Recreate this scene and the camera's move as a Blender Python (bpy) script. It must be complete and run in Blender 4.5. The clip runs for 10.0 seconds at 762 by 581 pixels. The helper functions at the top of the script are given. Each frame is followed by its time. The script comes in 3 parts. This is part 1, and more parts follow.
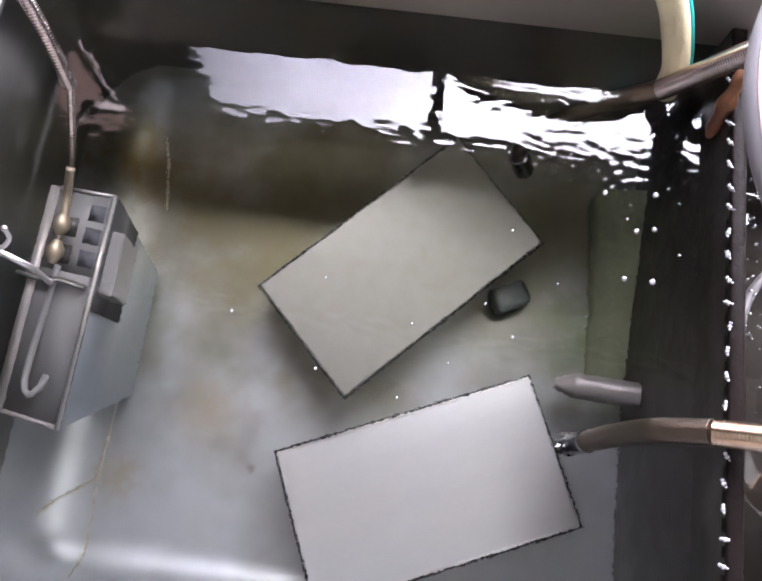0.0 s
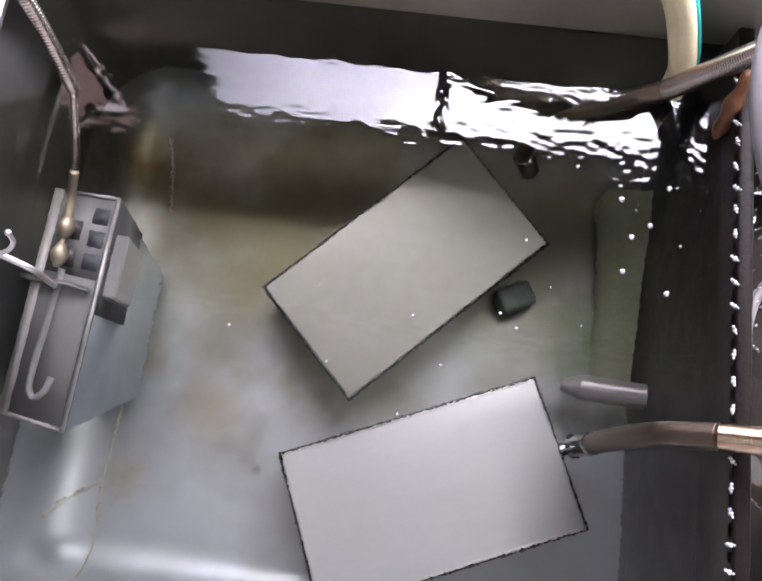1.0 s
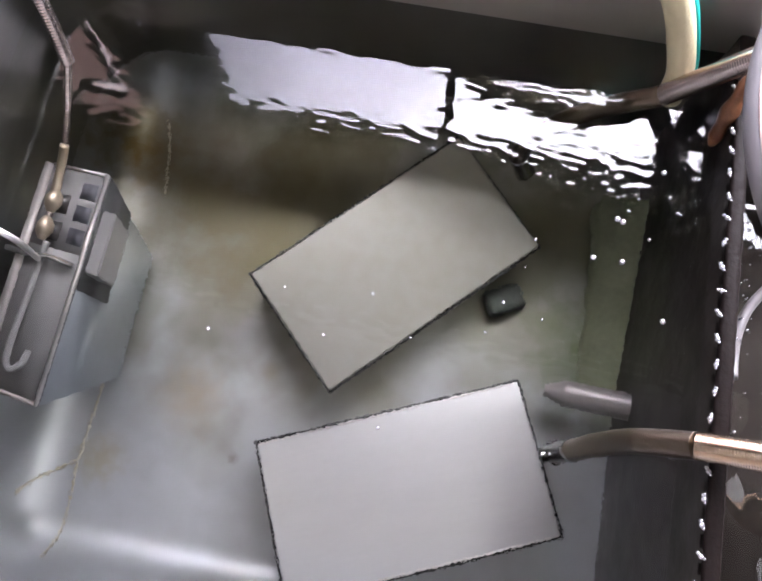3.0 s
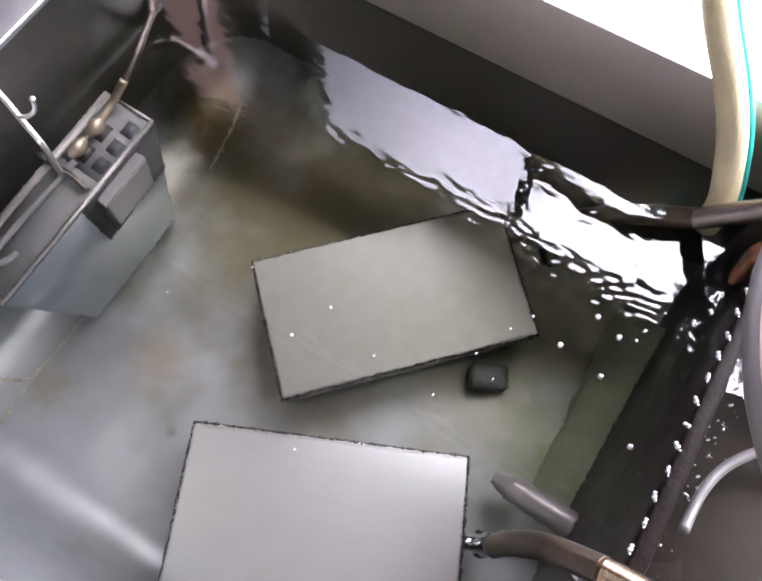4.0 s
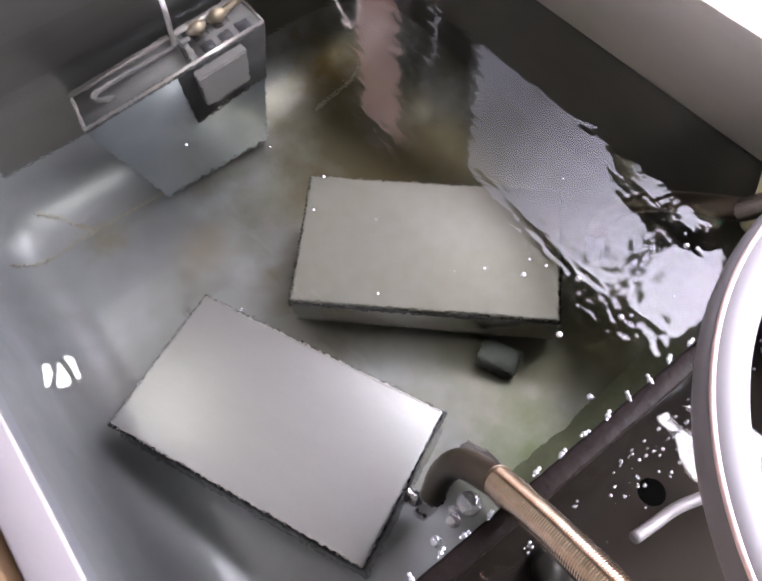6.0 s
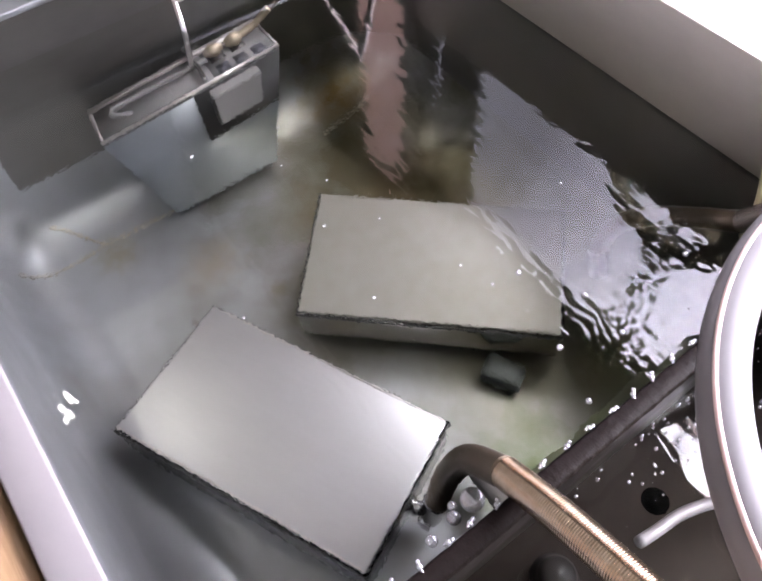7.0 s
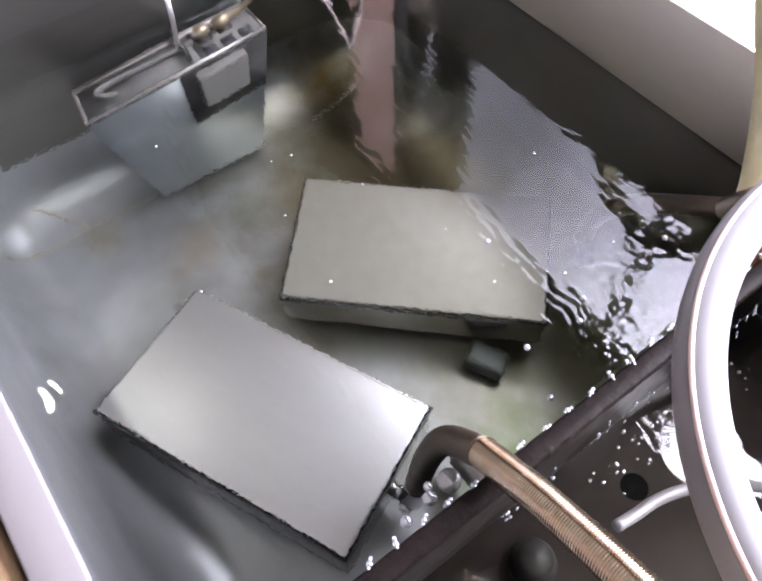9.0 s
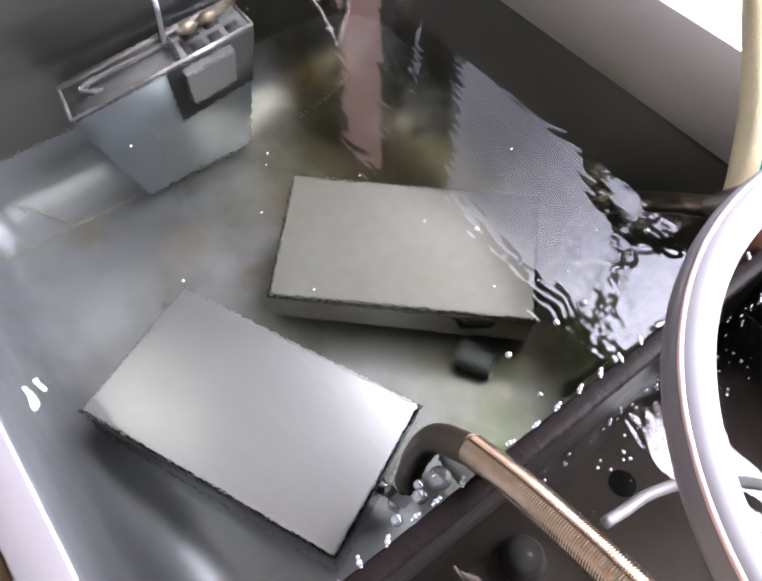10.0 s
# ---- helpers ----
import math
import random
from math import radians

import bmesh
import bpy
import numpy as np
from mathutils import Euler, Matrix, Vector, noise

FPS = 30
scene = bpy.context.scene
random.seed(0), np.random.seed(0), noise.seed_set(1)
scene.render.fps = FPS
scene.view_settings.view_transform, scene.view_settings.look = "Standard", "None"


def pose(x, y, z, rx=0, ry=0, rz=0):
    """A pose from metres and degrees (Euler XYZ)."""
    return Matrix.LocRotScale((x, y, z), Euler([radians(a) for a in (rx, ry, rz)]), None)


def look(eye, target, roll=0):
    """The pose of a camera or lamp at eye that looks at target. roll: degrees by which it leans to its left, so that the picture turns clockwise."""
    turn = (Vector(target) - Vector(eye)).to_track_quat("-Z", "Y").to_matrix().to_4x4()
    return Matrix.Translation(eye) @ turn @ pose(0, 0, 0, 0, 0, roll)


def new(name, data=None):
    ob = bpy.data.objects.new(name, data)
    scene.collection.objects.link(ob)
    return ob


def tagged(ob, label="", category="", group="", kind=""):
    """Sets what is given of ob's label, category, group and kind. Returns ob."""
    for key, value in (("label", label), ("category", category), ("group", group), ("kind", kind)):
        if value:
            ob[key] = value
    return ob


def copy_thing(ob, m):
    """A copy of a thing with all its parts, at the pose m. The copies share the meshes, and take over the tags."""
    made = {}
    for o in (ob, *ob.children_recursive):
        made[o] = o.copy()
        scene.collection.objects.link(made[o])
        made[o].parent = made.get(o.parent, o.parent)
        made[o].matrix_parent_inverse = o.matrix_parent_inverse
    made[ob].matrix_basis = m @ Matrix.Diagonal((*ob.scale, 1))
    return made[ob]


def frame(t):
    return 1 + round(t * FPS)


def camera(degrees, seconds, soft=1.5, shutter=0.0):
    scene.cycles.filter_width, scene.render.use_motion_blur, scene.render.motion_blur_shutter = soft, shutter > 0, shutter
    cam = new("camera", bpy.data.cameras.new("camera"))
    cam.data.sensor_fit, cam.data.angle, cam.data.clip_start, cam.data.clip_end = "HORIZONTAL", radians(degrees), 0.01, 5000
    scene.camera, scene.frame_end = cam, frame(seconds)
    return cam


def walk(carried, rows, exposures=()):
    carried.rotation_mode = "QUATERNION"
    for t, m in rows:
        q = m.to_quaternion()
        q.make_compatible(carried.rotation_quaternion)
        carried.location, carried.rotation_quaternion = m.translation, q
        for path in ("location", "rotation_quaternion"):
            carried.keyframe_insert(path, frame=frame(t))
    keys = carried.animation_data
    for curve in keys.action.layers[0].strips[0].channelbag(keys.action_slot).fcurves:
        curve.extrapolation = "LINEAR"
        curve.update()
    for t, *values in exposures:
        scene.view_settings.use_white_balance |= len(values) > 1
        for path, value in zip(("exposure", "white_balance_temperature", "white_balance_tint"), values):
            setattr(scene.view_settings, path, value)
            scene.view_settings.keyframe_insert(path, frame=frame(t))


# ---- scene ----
cam = camera(57.3, 10.0, soft=2.0)
PATH = [
    (0, (0.1863, 0.0663, 0.4782), (0.1074, 0.5445, -1.4622), -1.83),
    (0.5, (0.1863, 0.0728, 0.4784), (0.0943, 0.5283, -1.4668), -3.84),
    (1, (0.1872, 0.0703, 0.4778), (0.0908, 0.5344, -1.4653), -4.25),
    (1.5, (0.1860, 0.0651, 0.4761), (0.0968, 0.5437, -1.4637), -3.05),
    (2, (0.1869, 0.0666, 0.4744), (0.0917, 0.5356, -1.4675), -3.79),
    (3.5, (0.2187, 0.0610, 0.4679), (0.0413, 0.5822, -1.4548), -0.82),
    (4, (0.2462, 0.0583, 0.4582), (-0.0974, 0.6671, -1.4156), 1.80),
    (4.5, (0.2788, 0.0594, 0.4379), (-0.2682, 0.6291, -1.3995), -0.85),
    (5, (0.3086, 0.0487, 0.4309), (-0.3628, 0.5956, -1.3719), -2.87),
    (5.5, (0.3408, 0.0441, 0.4205), (-0.4162, 0.5681, -1.3550), -4.78),
    (7, (0.3751, 0.0186, 0.4105), (-0.5351, 0.6341, -1.2607), -3.46),
    (7.5, (0.3784, 0.0186, 0.4077), (-0.5397, 0.6395, -1.2570), -3.35),
    (8, (0.3804, 0.0199, 0.4061), (-0.5264, 0.6437, -1.2638), -2.72),
    (8.5, (0.3807, 0.0169, 0.4068), (-0.5144, 0.6454, -1.2676), -1.95),
    (9, (0.3817, 0.0193, 0.4059), (-0.5068, 0.6474, -1.2723), -1.71),
    (9.5, (0.3804, 0.0196, 0.4067), (-0.4848, 0.6652, -1.2769), -0.46),
    (10, (0.3803, 0.0186, 0.4054), (-0.4794, 0.6744, -1.2772), -0.05),
]
walk(cam, [(t, look(eye, target, roll)) for t, eye, target, roll in PATH],
     exposures=[(0, 0.44, 6300, 13), (4.5, 0.38, 6400, 13), (7.0, 0.40, 6450, 13), (9.0, 0.50, 6300, 11), (10.0, 0.54, 6250, 10)])

# ---- world, sun and window light ----
ROOM_X, ROOM_Y, ROOM_Z = (-1.6, 2.0), (-1.8, 0.50), (-0.9, 2.1)
WIN_X, WIN_Z, MULLION = (-0.102, 1.45), (-0.016, 0.672), (0.183, 0.197)
world = bpy.data.worlds.new("sky")
scene.world = world
world.use_nodes = True
wn = world.node_tree
sky = wn.nodes.new("ShaderNodeTexSky")
sky.sky_type = "NISHITA"
sky.sun_disc = False
sky.sun_elevation, sky.sun_rotation = radians(35), radians(150)
wn.links.new(sky.outputs[0], wn.nodes["Background"].inputs[0])
wn.nodes["Background"].inputs[1].default_value = 0.12

# ---- materials ----
def mat(name, base, rough=0.5, metal=0.0, noise_scale=0.0, vary=0.0, bump=0.0, bump_scale=0.0, rough_vary=0.0,
        alpha=1.0, transmission=0.0, ior=1.45, tint=None, stretch=(1, 1, 1), random_vary=0.0, emit=0.0):
    """A procedural surface: colour varied by coarse and fine noise, roughness variation and a fine bump."""
    m = bpy.data.materials.new(name)
    m.use_nodes = True
    nt = m.node_tree
    b = nt.nodes["Principled BSDF"]
    b.inputs["Base Color"].default_value = (*base, 1)
    b.inputs["Roughness"].default_value = rough
    b.inputs["Metallic"].default_value = metal
    b.inputs["IOR"].default_value = ior
    b.inputs["Transmission Weight"].default_value = transmission
    b.inputs["Alpha"].default_value = alpha
    if emit:
        b.inputs["Emission Color"].default_value = (*base, 1)
        b.inputs["Emission Strength"].default_value = emit
    coord = nt.nodes.new("ShaderNodeTexCoord")
    mp = nt.nodes.new("ShaderNodeMapping")
    mp.inputs["Scale"].default_value = stretch
    nt.links.new(coord.outputs["Object"], mp.inputs["Vector"])

    def tex(scale, detail=4.0):
        n = nt.nodes.new("ShaderNodeTexNoise")
        n.inputs["Scale"].default_value = scale
        n.inputs["Detail"].default_value = detail
        nt.links.new(mp.outputs[0], n.inputs["Vector"])
        return n

    if noise_scale:
        coarse, fine = tex(noise_scale), tex(noise_scale * 7)
        ramp = nt.nodes.new("ShaderNodeMix")
        ramp.data_type = "RGBA"
        other = tint or tuple(c * (1 - vary) for c in base)
        ramp.inputs["A"].default_value = (*base, 1)
        ramp.inputs["B"].default_value = (*other, 1)
        both = nt.nodes.new("ShaderNodeMath")
        both.operation = "MULTIPLY_ADD"
        both.inputs[1].default_value = 0.4
        nt.links.new(fine.outputs[0], both.inputs[0])
        half = nt.nodes.new("ShaderNodeMath")
        half.operation = "MULTIPLY"
        half.inputs[1].default_value = 0.6
        nt.links.new(coarse.outputs[0], half.inputs[0])
        nt.links.new(half.outputs[0], both.inputs[2])
        spread = nt.nodes.new("ShaderNodeMapRange")
        spread.inputs["From Min"].default_value = 0.30
        spread.inputs["From Max"].default_value = 0.72
        nt.links.new(both.outputs[0], spread.inputs["Value"])
        nt.links.new(spread.outputs[0], ramp.inputs["Factor"])
        nt.links.new(ramp.outputs["Result"], b.inputs["Base Color"])
        if rough_vary:
            rr = nt.nodes.new("ShaderNodeMapRange")
            rr.inputs["To Min"].default_value = max(0.02, rough - rough_vary)
            rr.inputs["To Max"].default_value = rough + rough_vary
            nt.links.new(spread.outputs[0], rr.inputs["Value"])
            nt.links.new(rr.outputs[0], b.inputs["Roughness"])
    if bump:
        bn = nt.nodes.new("ShaderNodeBump")
        bn.inputs["Strength"].default_value = bump
        bn.inputs["Distance"].default_value = 0.001
        nt.links.new(tex(bump_scale, 3.0).outputs[0], bn.inputs["Height"])
        nt.links.new(bn.outputs[0], b.inputs["Normal"])
    return m


def water_material(name, tint):
    """Clear shallow water: mirror gloss by Fresnel over a slightly bent, faintly tinted view of what lies below."""
    m = bpy.data.materials.new(name)
    m.use_nodes = True
    nt = m.node_tree
    nt.nodes.remove(nt.nodes["Principled BSDF"])
    out = nt.nodes["Material Output"]
    gloss, bent, mixer, fr = (nt.nodes.new("ShaderNode" + k) for k in ("BsdfGlossy", "BsdfRefraction", "MixShader", "Fresnel"))
    gloss.inputs["Roughness"].default_value = 0.0
    bent.inputs["Roughness"].default_value = 0.0
    bent.inputs["IOR"].default_value = 1.03
    bent.inputs["Color"].default_value = (*tint, 1)
    fr.inputs["IOR"].default_value = 1.42
    coord, n1 = (nt.nodes.new("ShaderNode" + k) for k in ("TexCoord", "TexNoise"))
    nt.links.new(coord.outputs["Object"], n1.inputs["Vector"])
    n1.inputs["Scale"].default_value = 420
    n1.inputs["Detail"].default_value = 2
    strong = nt.nodes.new("ShaderNodeBump")
    strong.inputs["Strength"].default_value = 1.0
    strong.inputs["Distance"].default_value = 0.0007
    nt.links.new(n1.outputs[0], strong.inputs["Height"])
    nt.links.new(strong.outputs[0], bent.inputs["Normal"])
    nt.links.new(fr.outputs[0], mixer.inputs[0])
    nt.links.new(bent.outputs[0], mixer.inputs[1])
    nt.links.new(gloss.outputs[0], mixer.inputs[2])
    nt.links.new(mixer.outputs[0], out.inputs["Surface"])
    return m


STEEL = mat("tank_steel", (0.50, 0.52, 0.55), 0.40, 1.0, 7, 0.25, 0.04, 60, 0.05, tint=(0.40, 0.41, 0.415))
# Tank steel again; the dark room it mirrors is put into the colour.
SHADED_WALL = mat("shaded_wall_steel", (0.22, 0.213, 0.20), 0.34, 1.0, 5, 0.2, 0.05, 100, 0.04, stretch=(1, 1, 3))
WALL_STEEL = mat("wall_steel", (0.74, 0.68, 0.62), 0.42, 1.0, 4, 0.12, 0.05, 120, 0.03, stretch=(1, 1, 3))
BROWN_STEEL = mat("dark_brown_steel", (0.036, 0.030, 0.026), 0.38, 0.4, 9, 0.5, 0.4, 90, 0.1)
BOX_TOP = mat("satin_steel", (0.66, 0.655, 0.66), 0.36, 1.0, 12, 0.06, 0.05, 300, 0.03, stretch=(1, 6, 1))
OLIVE_LID = mat("dull_olive_steel", (0.355, 0.347, 0.322), 0.45, 1.0, 14, 0.12, 0.05, 300, 0.03, tint=(0.30, 0.288, 0.25))
# Polished steel of the near box sides, their shade painted in.
SHADED_SIDE = mat("shaded_side_steel", (0.15, 0.15, 0.155), 0.16, 1.0, 10, 0.15, 0.05, 200, 0.03)
DARK_EDGE = mat("dark_edge", (0.05, 0.05, 0.05), 0.5, 0.4)
BRIGHT_EDGE = mat("bright_edge_metal", (0.75, 0.72, 0.70), 0.3, 1.0)
BLUE_STEEL = mat("blue_grey_steel", (0.50, 0.54, 0.575), 0.42, 1.0, 8, 0.2, 0.05, 150, 0.05)
BRAID = mat("braided_steel", (0.64, 0.55, 0.51), 0.22, 1.0, 80, 0.25)
BRAID_BROWN = mat("stained_braid", (0.72, 0.60, 0.47), 0.22, 1.0, 45, 0.2, tint=(0.46, 0.32, 0.19))
BRASS = mat("brass", (0.58, 0.49, 0.37), 0.38, 1.0, 200, 0.3)
NICKEL = mat("nickel", (0.62, 0.62, 0.62), 0.15, 1.0, 150, 0.15)
HOSE_YELLOW = mat("pale_yellow_hose", (0.66, 0.60, 0.38), 0.4, 0.0, 30, 0.2, 0.3, 700)
WEIR_WET = mat("wet_weir_edge", (0.012, 0.0085, 0.0075), 0.5, 0.0, 60, 0.4, 0.5, 260, ior=1.16)
# Braid under water; the shade down there is painted as darker brown.
BRAID_SHADED = mat("shaded_wet_steel", (0.13, 0.105, 0.08), 0.28, 0.9, 60, 0.5, tint=(0.13, 0.10, 0.07))
BEIGE = mat("beige_plaster", (0.58, 0.50, 0.44), 0.85, 0.0, 3, 0.12, 0.2, 30)
PORT = mat("dark_port", (0.045, 0.045, 0.055), 0.6, 0.0, 80, 0.3)
PINK_LINE = mat("pink_line", (0.70, 0.52, 0.48), 0.35, 0.0, 30, 0.15)
HOSE_TEAL = mat("teal_stripe", (0.02, 0.42, 0.36), 0.4, 0.0, 40, 0.2)
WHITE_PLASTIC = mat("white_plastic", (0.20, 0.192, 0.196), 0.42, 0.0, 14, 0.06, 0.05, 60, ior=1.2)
BLACK = mat("black_rubber", (0.016, 0.014, 0.013), 0.36, 0.0, 40, 0.3)
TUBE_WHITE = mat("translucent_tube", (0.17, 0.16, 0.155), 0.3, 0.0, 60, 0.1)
WELD = mat("weld_bead", (0.60, 0.58, 0.50), 0.3, 1.0, 90, 0.3, tint=(0.42, 0.37, 0.26))
GREEN = mat("green_algae_film", (0.24, 0.258, 0.165), 0.5, 0.1, 40, 0.35, 0.3, 150)
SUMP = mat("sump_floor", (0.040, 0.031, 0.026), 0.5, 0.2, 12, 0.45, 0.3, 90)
VOID = mat("dark_void", (0.004, 0.004, 0.004), 1.0, 0.0, ior=1.0)
FOOT = mat("grey_rubber", (0.085, 0.098, 0.085), 0.5, 0.0, 60, 0.3)
BENCH = mat("white_bench", (0.82, 0.81, 0.78), 0.45, 0.0, 4, 0.08, 0.1, 80)
WOOD = mat("pale_wood", (0.42, 0.27, 0.15), 0.5, 0.0, 8, 0.3, 0.2, 60, stretch=(1, 12, 1))
# The dimness of the room walls is put into this plaster colour.
PLASTER = mat("darkened_plaster", (0.085, 0.08, 0.08), 0.8, 0.0, 3, 0.15, 0.2, 30)
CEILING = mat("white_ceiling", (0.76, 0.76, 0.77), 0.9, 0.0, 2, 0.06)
FLOOR = mat("dark_floor", (0.12, 0.11, 0.10), 0.7, 0.0, 3, 0.2)
# Glow of the added fill panel.
FILL_GLOW = mat("fill_panel_glow", (0.94, 0.93, 0.97), 0.5, emit=4.5)
BULB = mat("lamp_globe", (1.0, 0.98, 0.95), 0.5, emit=85.0)
PANE_DIM = mat("grey_distance_pane", (0.62, 0.60, 0.72), 0.5, emit=2.8)
PANE_PINK = mat("pink_blind_pane", (0.85, 0.55, 0.52), 0.5, emit=3.0)
ORANGE_RUST = mat("orange_rust", (0.20, 0.085, 0.04), 0.35, 0.2, 120, 0.5, 0.5, 300)
WINDOW_PAINT = mat("window_paint", (0.55, 0.53, 0.50), 0.5, 0.0, 10, 0.1)
PLATE = mat("grey_cover", (0.20, 0.195, 0.195), 0.38, 0.4, 20, 0.15, 0.05, 200)
PORT_GREY = mat("dark_grey_plate", (0.17, 0.165, 0.165), 0.45, 0.2, 60, 0.25)
PINK_EDGE = mat("pale_edge_strip", (0.36, 0.33, 0.32), 0.4, 0.5, 60, 0.2)
PALE_RIM = mat("pale_rim_paint", (0.215, 0.198, 0.202), 0.4, 0.0, 12, 0.08, 0.1, 120)
# Polished steel of the far box sides, floor reflection painted in as brightness.
LIT_SIDE = mat("lit_side_steel", (0.62, 0.61, 0.58), 0.14, 1.0, 10, 0.12, 0.05, 200, 0.03)
WATER = water_material("tank_water", (0.93, 0.94, 0.89))
BUBBLE = mat("water_bubble", (0.85, 0.86, 0.88), 0.03, 0.30, transmission=0.65, ior=1.33)


def sky_backdrop(name):
    """Hazy sky that brightens from a grey distance on one side and below to white on the other."""
    m = bpy.data.materials.new(name)
    m.use_nodes = True
    nt = m.node_tree
    nt.nodes.remove(nt.nodes["Principled BSDF"])
    glow, coord, dot, rng, ramp, cloud, soft = (nt.nodes.new("ShaderNode" + k) for k in ("Emission", "TexCoord", "VectorMath", "MapRange", "ValToRGB", "TexNoise", "Math"))
    dot.operation = "DOT_PRODUCT"
    dot.inputs[1].default_value = (0.364, 0.0, 0.127)
    nt.links.new(coord.outputs["Object"], dot.inputs[0])
    cloud.inputs["Scale"].default_value = 1.1
    nt.links.new(coord.outputs["Object"], cloud.inputs["Vector"])
    soft.operation = "MULTIPLY_ADD"
    soft.inputs[1].default_value = 0.16
    nt.links.new(cloud.outputs[0], soft.inputs[0])
    nt.links.new(dot.outputs["Value"], soft.inputs[2])
    rng.inputs["From Min"].default_value = -0.18
    rng.inputs["From Max"].default_value = 1.02
    nt.links.new(soft.outputs[0], rng.inputs["Value"])
    nt.links.new(rng.outputs[0], ramp.inputs[0])
    stops = ((0.0, (0.066, 0.064, 0.076)), (0.29, (0.25, 0.24, 0.29)), (0.50, (0.49, 0.465, 0.57)), (0.66, (0.56, 0.53, 0.64)), (0.84, (0.93, 0.90, 1.0)))
    while len(ramp.color_ramp.elements) < len(stops):
        ramp.color_ramp.elements.new(0.5)
    for element, (place, colour) in zip(ramp.color_ramp.elements, stops):
        element.position, element.color = place, (*colour, 1)
    glow.inputs["Strength"].default_value = 42.0
    nt.links.new(ramp.outputs[0], glow.inputs["Color"])
    nt.links.new(glow.outputs[0], nt.nodes["Material Output"].inputs["Surface"])
    return m


SKYLIGHT = sky_backdrop("hazy_sky")


def stain_and_shade(material, spots):
    """Lays ragged stains and painted shade (place, radius, colour, strength) of their own shape over a material."""
    nt = material.node_tree
    b = nt.nodes["Principled BSDF"]
    coord = nt.nodes.new("ShaderNodeTexCoord")
    for place, radius, colour, strength in spots:
        far, n, add, rng, mul, mix = (nt.nodes.new("ShaderNode" + k) for k in ("VectorMath", "TexNoise", "Math", "MapRange", "Math", "Mix"))
        far.operation = "DISTANCE"
        far.inputs[1].default_value = place
        nt.links.new(coord.outputs["Object"], far.inputs[0])
        n.inputs["Scale"].default_value = 3.2 / radius
        n.inputs["Detail"].default_value = 5
        nt.links.new(coord.outputs["Object"], n.inputs["Vector"])
        add.operation = "MULTIPLY_ADD"
        add.inputs[1].default_value = -radius * 1.5
        nt.links.new(n.outputs[0], add.inputs[0])
        nt.links.new(far.outputs["Value"], add.inputs[2])
        rng.inputs["From Min"].default_value = radius * 0.35
        rng.inputs["From Max"].default_value = -radius * 0.6
        nt.links.new(add.outputs[0], rng.inputs["Value"])
        mul.operation = "MULTIPLY"
        mul.inputs[1].default_value = strength
        nt.links.new(rng.outputs[0], mul.inputs[0])
        mix.data_type = "RGBA"
        mix.inputs["B"].default_value = (*colour, 1)
        nt.links.new(mul.outputs[0], mix.inputs["Factor"])
        nt.links.new(b.inputs["Base Color"].links[0].from_socket, mix.inputs["A"])
        nt.links.new(mix.outputs["Result"], b.inputs["Base Color"])


stain_and_shade(STEEL, [((-0.016, 0.252, 0.015), 0.036, (0.22, 0.13, 0.02), 1.0), ((0.01, 0.235, 0.0), 0.03, (0.26, 0.19, 0.08), 0.5),
              # Wide olive patches: algae film together with painted shade towards the back.
              ((0.15, 0.265, 0.0), 0.25, (0.175, 0.158, 0.10), 0.9), ((0.065, 0.215, 0.0), 0.13, (0.12, 0.107, 0.06), 0.9), ((0.29, 0.23, 0.0), 0.13, (0.16, 0.16, 0.10), 0.75),
              ((0.325, 0.16, 0.0), 0.05, (0.13, 0.16, 0.08), 0.9), 
              ((0.062, 0.085, 0.0), 0.026, (0.36, 0.29, 0.20), 0.5), ((0.098, 0.052, 0.0), 0.004, (0.16, 0.14, 0.11), 0.6),
              ((0.012, 0.036, 0.0), 0.018, (0.38, 0.33, 0.2), 0.6), ((0.11, 0.112, 0.0), 0.008, (0.25, 0.22, 0.15), 0.5)])


# ---- mesh helpers ----
def part(name, bm, material, parent=None, label="", smooth=True):
    me = bpy.data.meshes.new(name)
    bm.to_mesh(me)
    bm.free()
    if material:
        me.materials.append(material)
    if smooth:
        me.shade_smooth()
    ob = new(name, me)
    if parent:
        ob.parent = parent
    if label:
        ob["label"] = label
    return ob


def thing(name, label, category, group="", kind="", at=None):
    ob = new(name)
    ob.empty_display_size = 0.01
    if at is not None:
        ob.matrix_world = at
    return tagged(ob, label, category, group, kind)


def block(lo, hi, bevel=0.0, segments=2, m=None):
    bm = bmesh.new()
    bmesh.ops.create_cube(bm, size=1.0)
    lo, hi = Vector(lo), Vector(hi)
    for v in bm.verts:
        v.co = Vector([(a + b) / 2 + c * (b - a) for a, b, c in zip(lo, hi, v.co)])
    if bevel:
        bmesh.ops.bevel(bm, geom=bm.edges[:], offset=bevel, segments=segments, profile=0.6, affect="EDGES")
    if m:
        bm.transform(m)
    return bm


